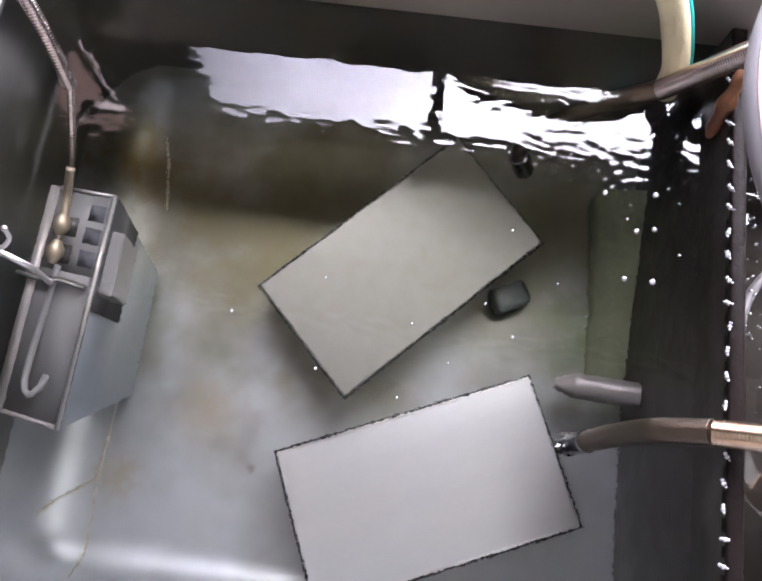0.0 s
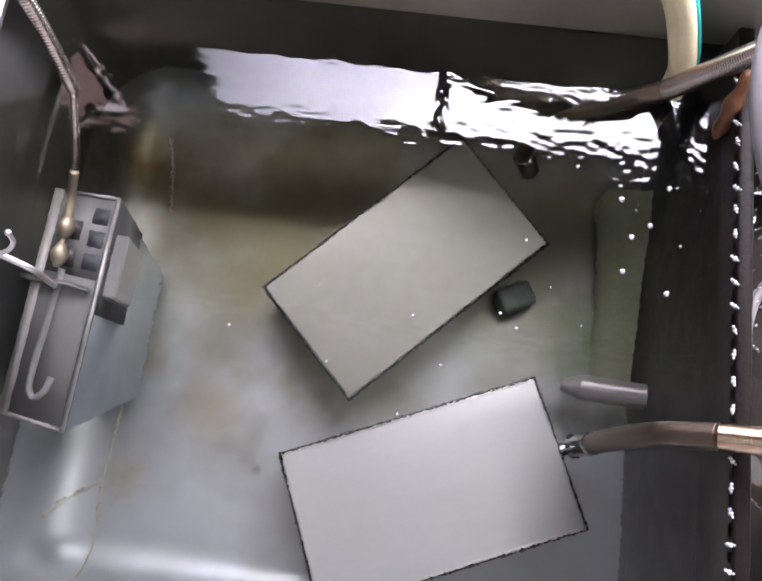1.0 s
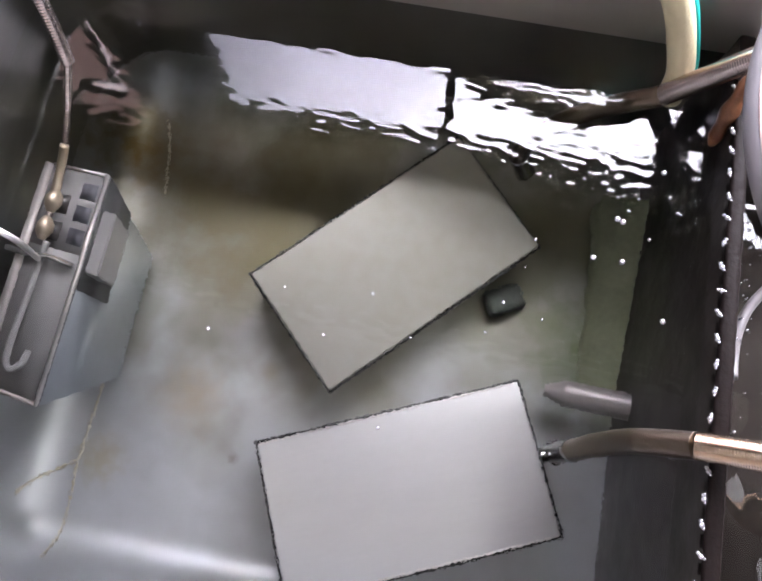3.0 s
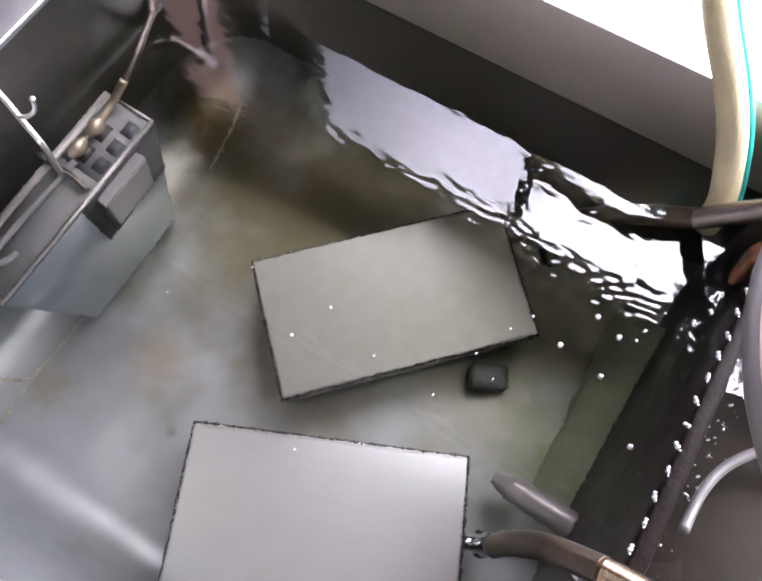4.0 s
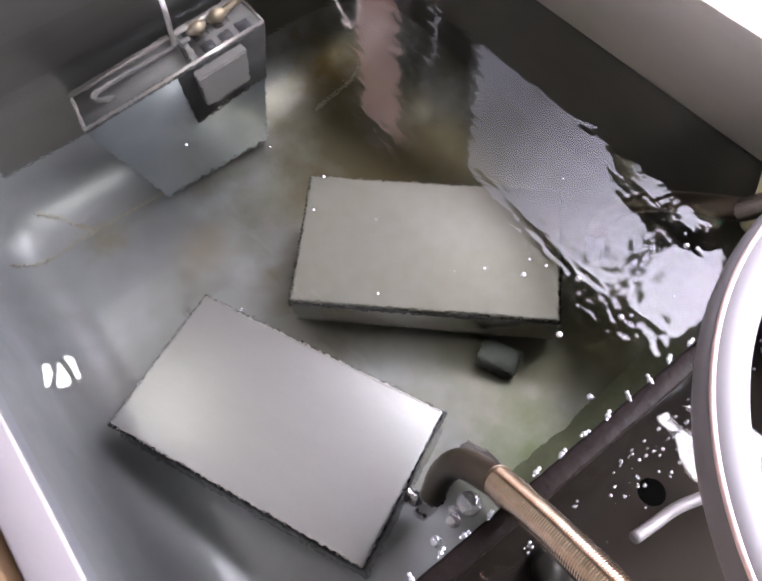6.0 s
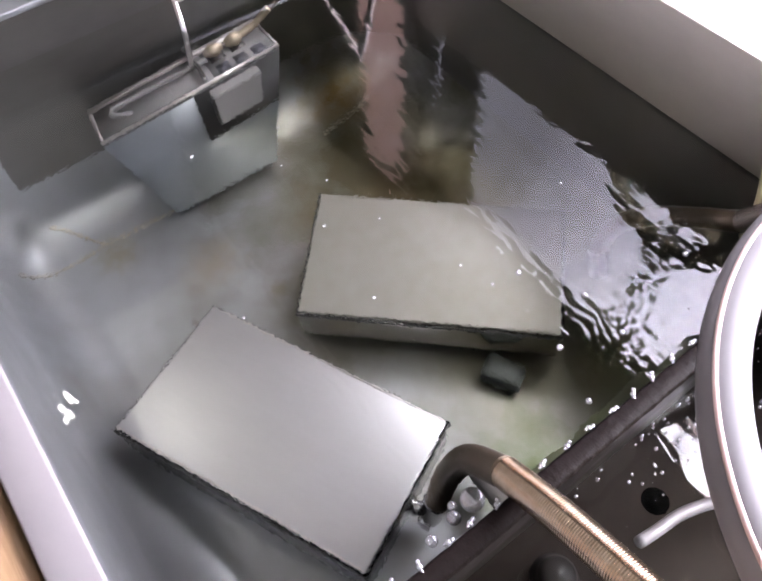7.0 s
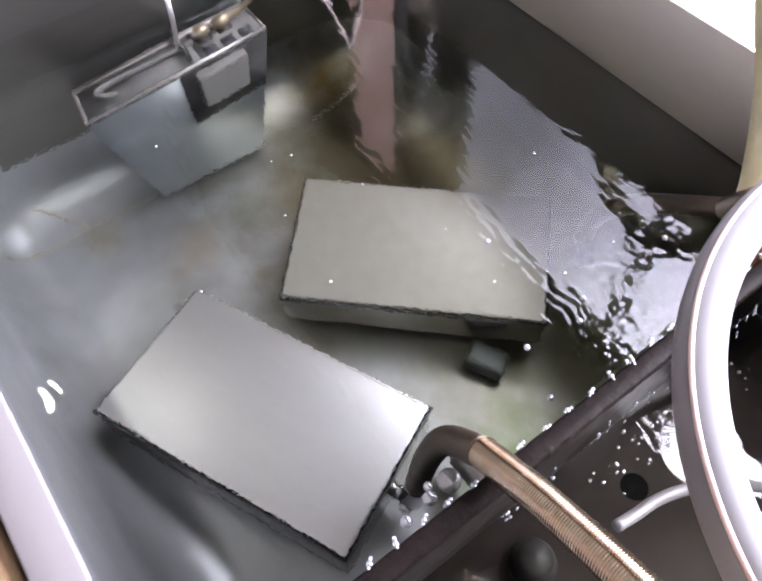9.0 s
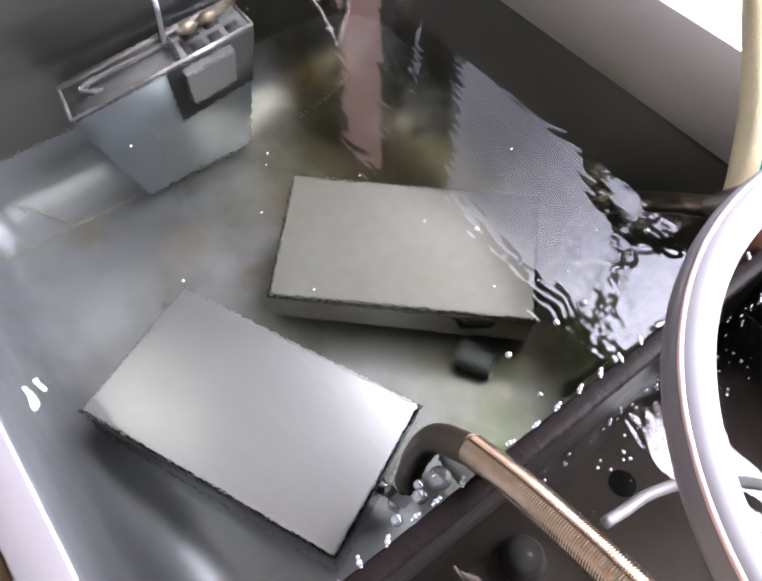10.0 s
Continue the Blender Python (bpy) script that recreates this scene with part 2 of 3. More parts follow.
def spline(points, step):
    """Points evenly spaced along a smooth curve through the given ones."""
    p = [Vector(q) for q in points]
    p = [p[0] * 2 - p[1]] + p + [p[-1] * 2 - p[-2]]
    fine = []
    for i in range(1, len(p) - 2):
        for k in range(40):
            t = k / 40
            a, b, c, d = p[i - 1], p[i], p[i + 1], p[i + 2]
            fine.append(0.5 * ((2 * b) + (c - a) * t + (2 * a - 5 * b + 4 * c - d) * t * t + (3 * b - a - 3 * c + d) * t ** 3))
    fine.append(p[-2])
    out, left = [fine[0]], step
    for a, b in zip(fine, fine[1:]):
        length = (b - a).length
        while length >= left and length > 0:
            a = a + (b - a) * (left / length)
            out.append(a)
            length, left = (b - a).length, step
        left -= length
    out.append(fine[-1])
    return out


def tube(points, radius, sides=14, step=0.002, wave=0.0, pitch=3, only=None, caps=True):
    """A tube swept along a smooth curve. wave: depth of its ribs, every pitch steps. only: the sector of sides that is built."""
    path = spline(points, step)
    bm = bmesh.new()
    rings = []
    side = None
    for i, c in enumerate(path):
        along = (path[min(i + 1, len(path) - 1)] - path[max(i - 1, 0)]).normalized()
        if side is None:
            side = along.orthogonal().normalized()
        side = (side - along * side.dot(along)).normalized()
        up = along.cross(side)
        r = (radius(i / (len(path) - 1)) if callable(radius) else radius) + wave * math.cos(2 * math.pi * i / pitch)
        chosen = range(sides) if only is None else only
        rings.append([bm.verts.new(c + (side * math.cos(2 * math.pi * k / sides) + up * math.sin(2 * math.pi * k / sides)) * r) for k in chosen])
    n = len(rings[0])
    for a, b in zip(rings, rings[1:]):
        for k in range(n if only is None else n - 1):
            bm.faces.new((a[k], a[(k + 1) % n], b[(k + 1) % n], b[k]))
    if caps and only is None:
        bm.faces.new(rings[0][::-1])
        bm.faces.new(rings[-1])
    bmesh.ops.recalc_face_normals(bm, faces=bm.faces[:])
    return bm


def lathe(profile, segments=64, m=None):
    """A turned body from (radius, height) pairs about z."""
    bm = bmesh.new()
    rings = []
    for r, z in profile:
        rings.append([bm.verts.new((r * math.cos(2 * math.pi * k / segments), r * math.sin(2 * math.pi * k / segments), z)) for k in range(segments)])
    for a, b in zip(rings, rings[1:]):
        for k in range(segments):
            bm.faces.new((a[k], a[(k + 1) % segments], b[(k + 1) % segments], b[k]))
    if m:
        bm.transform(m)
    bmesh.ops.recalc_face_normals(bm, faces=bm.faces[:])
    return bm


def ball(radius, at=(0, 0, 0), squash=1.0, detail=2):
    bm = bmesh.new()
    bmesh.ops.create_icosphere(bm, subdivisions=detail, radius=radius)
    for v in bm.verts:
        v.co = Vector((v.co.x + at[0], v.co.y + at[1], v.co.z * squash + at[2]))
    return bm


def structure(name, bm, material, label, category, smooth=False):
    return tagged(part(name, bm, material, None, "", smooth), label, category, "", "structure")


# ---- room ----
(RX0, RX1), (RY0, RY1), (RZ0, RZ1) = ROOM_X, ROOM_Y, ROOM_Z
structure("floor", block((RX0, RY0, RZ0 - 0.1), (RX1, RY1, RZ0)), FLOOR, "dark concrete floor of the workshop", "floor")
structure("ceiling", block((RX0 - 0.1, RY0 - 0.1, RZ1), (RX1 + 0.1, RY1 + 0.012, RZ1 + 0.1)), CEILING, "white painted ceiling over the bench", "ceiling")
# Unseen side walls: white one bounces light in, dark one keeps reflections dark.
structure("wall_west", block((RX0 - 0.1, RY0, RZ0), (RX0, RY1, RZ1)), CEILING, "unseen side wall, white to bounce light on the tank", "wall")
structure("wall_east", block((RX1, RY0, RZ0), (RX1 + 0.1, RY1, RZ1)), PLASTER, "unseen side wall, coloured dark for the steel to mirror", "wall")
structure("wall_south", block((RX0 - 0.1, RY0 - 0.1, RZ0), (RX1 + 0.1, RY0, RZ1)), BEIGE, "beige plastered wall behind the bench", "wall")
wall_n = tagged(new("wall_north"), "plastered wall with a wide window over the bench", "wall", "", "structure")
for lo, hi in (((RX0, RZ0), (WIN_X[0], RZ1)), ((WIN_X[1], RZ0), (RX1, RZ1)), ((WIN_X[0], RZ0), (WIN_X[1], WIN_Z[0])), ((WIN_X[0], WIN_Z[1]), (WIN_X[1], RZ1))):
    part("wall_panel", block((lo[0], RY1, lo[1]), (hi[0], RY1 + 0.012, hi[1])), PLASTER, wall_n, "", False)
win = tagged(new("window_1"), "wide bright window with pale sky outside", "window", "", "structure")
part("mullion", block((MULLION[0], RY1 + 0.001, WIN_Z[0] + 0.001), (MULLION[1], RY1 + 0.011, WIN_Z[1]), 0.002), WINDOW_PAINT, win, "", False)
structure("ledge", block((-0.9, RY1 + 0.013, -0.055), (1.6, 1.5, -0.016), 0.003), BENCH, "pale stone ledge outside the window", "ledge")
structure("backdrop", block((-4.0, 3.0, -0.9), (4.4, 3.02, 6.8)), SKYLIGHT, "pale lilac sky over a grey distance outside the window", "sky")

win2 = tagged(new("window_2"), "narrow side window with a pink blind", "window", "", "structure")
part("pane", block((-0.330, RY1 - 0.012, 0.24), (-0.229, RY1 - 0.004, 0.72)), PANE_PINK, win2, "glowing pink blind", False)
for fx in (-0.338, -0.229):
    part("window_frame", block((fx, RY1 - 0.018, 0.23), (fx + 0.008, RY1 - 0.0005, 0.73), 0.002), WINDOW_PAINT, win2, "", False)
part("light_slit", block((-0.172, RY1 - 0.006, 0.36), (-0.167, RY1 - 0.002, 0.50)), PANE_DIM, win2, "thin slit of daylight beside the blind", False)

lamp = thing("ceiling_lamp", "round white glass globe lamp on the ceiling", "lamp")
part("globe", ball(0.038, (-1.1, -0.34, RZ1 - 0.07), 1.0, 3), BULB, lamp)
part("base", lathe([(0.0, RZ1), (0.05, RZ1), (0.045, RZ1 - 0.025), (0.02, RZ1 - 0.035), (0.0, RZ1 - 0.035)], 24, pose(-1.1, -0.34, 0)), WHITE_PLASTIC, lamp)

# Unseen fill light, added on the ceiling to brighten the tank from the right.
fill_panel = thing("added_fill_panel", "unseen glowing panel added to brighten the tank and boxes", "lamp")
part("fill_face", block((1.46, -0.75, RZ1 - 0.022), (1.95, 0.42, RZ1 - 0.014), 0.002), FILL_GLOW, fill_panel, "", False)
part("fill_back", block((1.44, -0.77, RZ1 - 0.014), (1.97, 0.44, RZ1 - 0.0005), 0.002), WINDOW_PAINT, fill_panel, "", False)

# ---- bench ----
bench = thing("bench", "white topped work bench under the steel tank", "bench")
part("top", block((-0.9, -0.5, -0.055), (1.3, 0.4985, -0.015), 0.0006), BENCH, bench)
for bx in (-0.85, 1.2):
    for by in (-0.45, 0.42):
        part("leg", block((bx, by, RZ0), (bx + 0.05, by + 0.05, -0.055), 0.003), BENCH, bench)

# ---- steel tank ----
X0, X1, Y0, Y1 = -0.042, 0.66, -0.037, 0.3115
ROUND_SIDE, ROUND_FRONT, ROUND_BACK = 0.045, 0.040, 0.062
FILLET, RIM, WATER_Z, WEIR_X = 0.045, 0.172, 0.138, 0.337
tank = thing("steel_tank", "open stainless steel tank with rounded bottom edges and a weir", "tank")


def basin(x0, x1, y0, y1, floor_z, top_z, corner_steps=8):
    """The inside of a pressed basin: rounded floor edges, ball corners and upright walls."""
    bm = bmesh.new()
    loops = []
    levels = [(math.sin(a), floor_z + FILLET * (1 - math.cos(a))) for a in [k / 12 * math.pi / 2 for k in range(13)]]
    levels += [(1.0, floor_z + FILLET + (top_z - floor_z - FILLET) * k / 4) for k in range(1, 5)]
    rs, rf, rb = ROUND_SIDE, ROUND_FRONT, ROUND_BACK
    for q, z in levels:
        q = max(q, 0.004)
        ring = []
        for cx, cy, ry, start in ((x1 - rs, y1 - rb, rb, 0), (x0 + rs, y1 - rb, rb, 90), (x0 + rs, y0 + rf, rf, 180), (x1 - rs, y0 + rf, rf, 270)):
            for k in range(corner_steps + 1):
                a = radians(start + 90 * k / corner_steps)
                ring.append(bm.verts.new((cx + rs * q * math.cos(a), cy + ry * q * math.sin(a), z)))
        loops.append(ring)
    n = len(loops[0])
    bm.faces.new(loops[0])
    for a, b in zip(loops, loops[1:]):
        for k in range(n):
            bm.faces.new((a[k], b[k], b[(k + 1) % n], a[(k + 1) % n]))
    return bm


def keep_faces(bm, test):
    drop = [f for f in bm.faces if not test(f.calc_center_median())]
    bmesh.ops.delete(bm, geom=drop, context="FACES")
    return bm


def shell():
    return basin(X0, X1, Y0, Y1, 0.0, RIM, 8)


part("pan", keep_faces(shell(), lambda c: c.z < FILLET), STEEL, tank, "rounded steel tank bottom")
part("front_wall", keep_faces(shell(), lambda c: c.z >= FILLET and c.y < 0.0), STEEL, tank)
# Side and back walls take the darkened copy of the steel.
part("side_wall", keep_faces(shell(), lambda c: c.z >= FILLET and c.y >= 0.0), SHADED_WALL, tank, "steel wall with its dark reflections put into the colour")
part("splash_panel", block((X0 - 0.01, Y1 - 0.0015, 0.1395), (X1, Y1 + 0.0015, 0.196), 0.0006), WALL_STEEL, tank, "upright back panel of the tank")
for nm, lo, hi in (("side_flange", (X0 - 0.03, Y0 - 0.02, RIM - 0.003), (-0.037, Y1, RIM + 0.001)), ("front_flange", (-0.037, -0.0480, RIM - 0.003), (X1, -0.0315, RIM + 0.001)),
                   ("side_flange", (X1 - 0.0005, Y0 - 0.03, RIM - 0.003), (X1 + 0.03, Y1, RIM + 0.001))):
    part(nm, block(lo, hi, 0.0012), PALE_RIM if nm == "front_flange" else STEEL, tank, "pale painted front rim" if nm == "front_flange" else "folded steel rim")
part("weir_plate", block((WEIR_X, Y0, 0.0), (WEIR_X + 0.002, Y1, 0.1555), 0.0004), BROWN_STEEL, tank, "dark brown weir plate")
flange_bm = bmesh.new()
lines = []
for k in range(291):
    y = Y0 + (Y1 - 0.002 - Y0) * k / 290
    notch = 0.0003 * max(0.0, math.cos(2 * math.pi * (y + 0.028) / 0.0118)) ** 4
    lump = 0.0003 * noise.noise((y * 130, 0.0, 4.0)) + 0.0003 * noise.noise((y * 420, 1.0, 4.0))
    top = 0.1570 + 0.0001 * noise.noise((y * 160, 5.0, 0.0))
    lines.append([flange_bm.verts.new(v) for v in ((WEIR_X + notch, y, 0.1515), (WEIR_X + notch, y, top - 0.0006), (WEIR_X + 0.0012 + notch, y, top), (WEIR_X + 0.0042, y, top - 0.0003),
                                                   (WEIR_X + 0.0070 + lump, y, top - 0.0005), (WEIR_X + 0.0080 + lump, y, top - 0.0016), (WEIR_X + 0.0079 + lump, y, 0.1505 + lump))])
for p, q in zip(lines, lines[1:]):
    for k in range(6):
        flange_bm.faces.new((p[k], p[k + 1], q[k + 1], q[k]))
part("weir_flange", flange_bm, WEIR_WET, tank, "wet brown notched weir edge")
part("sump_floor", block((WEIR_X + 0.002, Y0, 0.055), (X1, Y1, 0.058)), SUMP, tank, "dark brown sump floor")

film_bm = bmesh.new()
edge = []
for k in range(41):
    u = k / 40
    y, z = 0.138 + 0.128 * u, 0.001 + 0.030 * u
    x = 0.3135 - 0.004 * u + 0.0025 * noise.noise((y * 60, 0.3, 0.0))
    edge.append([film_bm.verts.new(v) for v in ((x - 0.001, y, 0.0), (x, y, z), ((x + WEIR_X) / 2, y, z + 0.0015), (WEIR_X - 0.0004, y, z + 0.004))])
for p, q in zip(edge, edge[1:]):
    for k in range(3):
        film_bm.faces.new((p[k], p[k + 1], q[k + 1], q[k]))
part("ramp", film_bm, GREEN, tank, "green filmed ramp along the foot of the weir")

# ---- water ----
SOURCE = (0.305, 0.205)


def water_sheet(x0, x1, y0, y1, z, step, height):
    nx, ny = int((x1 - x0) / step) + 1, int((y1 - y0) / step) + 1
    verts = [(x0 + i * step, y0 + j * step, z + height(x0 + i * step, y0 + j * step)) for j in range(ny) for i in range(nx)]
    faces = [(j * nx + i, j * nx + i + 1, (j + 1) * nx + i + 1, (j + 1) * nx + i) for j in range(ny - 1) for i in range(nx - 1)]
    me = bpy.data.meshes.new("water")
    me.from_pydata(verts, [], faces)
    me.shade_smooth()
    return me


def ripple(x, y):
    """Fine choppy rings round the inlet, dying away towards the calm side."""
    d = math.hypot(x - SOURCE[0], y - SOURCE[1])
    e = math.hypot(x - 0.255, y - 0.262)
    rings = math.sin(2 * math.pi * d / 0.0052 + 9.0 * noise.noise((x * 55, y * 55, 1.0)))
    cross = math.sin(2 * math.pi * e / 0.0043 + 6.0 * noise.noise((x * 45, y * 45, 5.0)))
    near = 0.000024 * math.exp(-(d / 0.05) ** 2) + 0.000004 * math.exp(-d / 0.07)
    side = 0.000011 * math.exp(-(e / 0.045) ** 2) + 0.000003 * math.exp(-e / 0.08)
    patch = 0.35 + 0.9 * max(0.0, noise.noise((x * 22, y * 22, 11.0)) + 0.35)
    swell = noise.noise((x * 12, y * 12, 7.0)) * 0.00004
    calm = 0.60 + 0.40 * math.exp(-((d + e) / 0.20) ** 2)
    streak = (noise.noise((x * 100, y * 270, 3.0)) * 0.00006 + noise.noise((x * 160, y * 400, 9.0)) * 0.00002) * calm
    chop = (noise.noise((x * 210, y * 210, 13.0)) * 0.00010 + noise.noise((x * 380, y * 380, 17.0)) * 0.00002) * math.exp(-((x - 0.305) ** 2 + (y - 0.215) ** 2) / 0.0018)
    return (rings * near + cross * side) * patch + swell + streak + chop


water_me = water_sheet(X0 - 0.004, WEIR_X + 0.006, Y0 - 0.004, Y1 + 0.004, 0.0, 0.0006, ripple)
water_me.materials.append(WATER)
water = tagged(new("water", water_me), "clear rippled water standing at the weir edge", "water", "", "stuff")
water.location = (0, 0, WATER_Z)
water.visible_shadow = False


# ---- immersed steel boxes ----
def steel_box(name, label, length, width, height, at, lid, said, side):
    """A closed steel box; its origin is the middle of its top face."""
    box = thing(name, label, "steel box", "immersed boxes", at=at)
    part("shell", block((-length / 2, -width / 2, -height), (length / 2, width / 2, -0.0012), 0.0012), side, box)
    part("lid", block((-length / 2 + 0.0006, -width / 2 + 0.0006, -0.0032), (length / 2 - 0.0006, width / 2 - 0.0006, 0.0), 0.0015, 3), lid, box, said)
    return box


near_box = steel_box("steel_box", "flat satin steel box immersed on the tank floor", 0.1650, 0.0940, 0.0375, pose(0.2118, 0.0554, 0.0385, -0.6, 0, 24.0), BOX_TOP, "satin steel lid", SHADED_SIDE)
FAR = pose(0.1805, 0.1918, 0.0455, 6.8, -0.9, 45.5)
far_box = steel_box("steel_box", "flat satin steel box leaning on a dark rubber foot", 0.1630, 0.0895, 0.034, FAR, OLIVE_LID, "dull olive-grey steel lid", LIT_SIDE)


def gland(box, length, width, depth):
    """The threaded fitting on the short side of a box, with its hexagonal nut."""
    turn = pose(length / 2, 0, -depth, 0, 90, 0)
    part("fitting", lathe([(0.0, -0.001), (0.0055, -0.001), (0.0055, 0.002), (0.0042, 0.003), (0.0048, 0.004), (0.0042, 0.005), (0.0048, 0.006), (0.0042, 0.007), (0.0042, 0.012), (0.0, 0.012)], 24, turn), NICKEL, box, "threaded nickel fitting")
    nut = lathe([(0.0, 0.0085), (0.0078, 0.0085), (0.0086, 0.0095), (0.0086, 0.0145), (0.0078, 0.0155), (0.0, 0.0155)], 6, turn)
    part("nut", nut, NICKEL, box, "hexagonal nickel nut", False)


# Thin bright strips added to paint the highlight along the long lid edges.
for edge_y in (-0.0463, 0.0452):
    part("edge_glint", block((-0.0805, edge_y, -0.0008), (0.0805, edge_y + 0.0011, 0.0004), 0.0003), BRIGHT_EDGE, near_box, "bright strip standing for the glint on the lid edge")
gland(near_box, 0.1650, 0.0940, 0.017)
# Dark strips added for the shaded line under each lid.
part("shade_strip", block((-0.0835, -0.0480, -0.0044), (0.0835, 0.0480, -0.0030), 0.0004), DARK_EDGE, near_box, "dark strip standing for the shade under the lid")
part("shade_strip", block((-0.0823, -0.0457, -0.0044), (0.0823, 0.0457, -0.0030), 0.0004), DARK_EDGE, far_box, "dark strip standing for the shade under the lid")
part("rubber_foot", block((-0.013, -0.009, 0.0), (0.013, 0.009, 0.013), 0.0045, 3, FAR.inverted() @ pose(0.2545, 0.188, 0.0, 0, 8, 28)), FOOT, far_box, "dark rubber foot under the raised side")
part("rubber_foot", block((-0.009, -0.009, 0.0), (0.009, 0.009, 0.016), 0.003, 3, FAR.inverted() @ pose(0.150, 0.190, 0.0, 0, 0, 45)), FOOT, far_box, "dark rubber foot under the raised side")

# ---- hoses ----
hose_a = thing("braided_hose", "braided steel hose arching out of the water from the box fitting", "hose", "braided hoses")
HOSE_A = [(0.2985, 0.0937, 0.0235), (0.3015, 0.095, 0.055), (0.304, 0.097, 0.095), (0.312, 0.099, 0.133), (0.330, 0.0995, 0.158), (0.360, 0.098, 0.178), (0.400, 0.095, 0.199), (0.460, 0.088, 0.226), (0.54, 0.075, 0.24)]
part("braid", tube(HOSE_A[4:], 0.0063, 22, 0.00026, 0.00009, 4), BRAID_BROWN, hose_a)
# Lower length in the darker colour that paints its shade.
part("wet_shaded_braid", tube(HOSE_A[:5], 0.0062, 22, 0.00026, 0.00009, 4), BRAID_SHADED, hose_a, "wet braid below the water with its shade in the colour")
part("ferrule", tube(HOSE_A[:2], 0.0068, 20, 0.002), NICKEL, hose_a, "smooth nickel ferrule")
hose_b = thing("braided_hose", "brown braided hose dipping into the water by the back panel", "hose", "braided hoses")
HOSE_B = [(0.252, 0.266, 0.045), (0.245, 0.268, 0.062), (0.248, 0.270, 0.085), (0.262, 0.273, 0.107), (0.284, 0.2765, 0.126), (0.305, 0.2770, 0.143), (0.318, 0.2755, 0.166), (0.334, 0.274, 0.193), (0.37, 0.276, 0.235), (0.45, 0.275, 0.30)]
part("braid", tube(HOSE_B[5:], 0.0056, 20, 0.00030, 0.00006, 4), BRAID, hose_b)
# Here too the submerged length has painted shade.
part("wet_shaded_braid", tube(HOSE_B[:6], 0.0056, 20, 0.00030, 0.00006, 4), BRAID_SHADED, hose_b, "wet braid in the water with its shade in the colour")
part("ferrule", tube(HOSE_B[:2], 0.0065, 20, 0.002), NICKEL, hose_b, "smooth nickel ferrule")

yellow = thing("garden_hose", "pale yellow reinforced hose with a teal stripe over the rim", "hose")
HOSE_Y = [(0.312, 0.284, 0.131), (0.310, 0.286, 0.150), (0.304, 0.289, 0.167), (0.294, 0.294, 0.188), (0.281, 0.301, 0.206), (0.265, 0.311, 0.222), (0.243, 0.327, 0.242), (0.210, 0.345, 0.254), (0.165, 0.38, 0.235), (0.13, 0.43, 0.12), (0.12, 0.45, 0.0)]
part("wall", tube(HOSE_Y, 0.0068, 24, 0.002), HOSE_YELLOW, yellow)
stripe = [(x + 0.0058, y + 0.0026, z + 0.0012) for x, y, z in HOSE_Y]
part("stripe", tube(stripe, 0.0026, 10, 0.002), HOSE_TEAL, yellow, "teal coloured stripe")

loop = thing("silicone_tube", "thick white translucent silicone tube in a wide loop", "tube")
LOOP = [(0.62, 0.10, 0.16)] + [(0.462 + 0.132 * math.cos(radians(a)), 0.244 + 0.132 * math.sin(radians(a)), 0.2) for a in range(285, 75, -15)] + [(0.62, 0.40, 0.21)]
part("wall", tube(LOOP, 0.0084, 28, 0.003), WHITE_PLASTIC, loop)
part("seam_line", tube([(0.462 + (x - 0.462) * 1.035, 0.244 + (y - 0.244) * 1.035, z + 0.0065) for x, y, z in LOOP[1:-1]], 0.0011, 8, 0.003), PINK_LINE, loop, "faint pink line along the tube")

thin = thing("thin_tube", "thin translucent white tube ending in the sump", "tube")
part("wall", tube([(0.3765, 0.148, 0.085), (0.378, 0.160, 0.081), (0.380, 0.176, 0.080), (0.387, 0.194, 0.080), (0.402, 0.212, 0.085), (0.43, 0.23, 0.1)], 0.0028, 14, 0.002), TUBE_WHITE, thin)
plug = thing("rubber_plug", "glossy black rubber plug on the sump floor", "plug")
part("dome", lathe([(0.0115, 0.0), (0.0115, 0.004), (0.0098, 0.0052), (0.0092, 0.011), (0.0068, 0.0145), (0.0, 0.0155)], 32, pose(0.364, 0.114, 0.058)), BLACK, plug)
part("drain_hole", lathe([(0.0, 0.0006), (0.0062, 0.0006), (0.0070, 0.0), ], 28, pose(0.368, 0.180, 0.0582)), VOID, tank, "dark drain hole in the sump")

stub = part("pipe_stub", tube([(0.3375, 0.1285, 0.034), (0.318, 0.1295, 0.031), (0.300, 0.1305, 0.027), (0.287, 0.131, 0.0245)], lambda u: 0.0082 if u < 0.75 else 0.0082 - 0.02 * (u - 0.75), 22, 0.001), PINK_EDGE, tank, "short steel pipe stub through the weir")
part("rusty_clip", tube([(0.3365, 0.277, 0.169), (0.3352, 0.270, 0.162), (0.3338, 0.262, 0.150), (0.3335, 0.256, 0.138)], lambda u: 0.0022 + 0.0022 * math.sin(math.pi * u) + 0.0006 * math.sin(17 * u), 16, 0.0008), ORANGE_RUST, tank, "wet rust brown clip on the weir edge")


def wall_height(x, y):
    """Height of the pressed basin at a place near its rounded edges."""
    dx = max(0.0, X0 + ROUND_SIDE - x) / ROUND_SIDE
    dy = max(0.0, (Y0 + ROUND_FRONT - y) / ROUND_FRONT, (y - (Y1 - ROUND_BACK)) / ROUND_BACK)
    d = min(math.hypot(dx, dy), 0.999)
    return FILLET - FILLET * math.sqrt(1 - d * d)


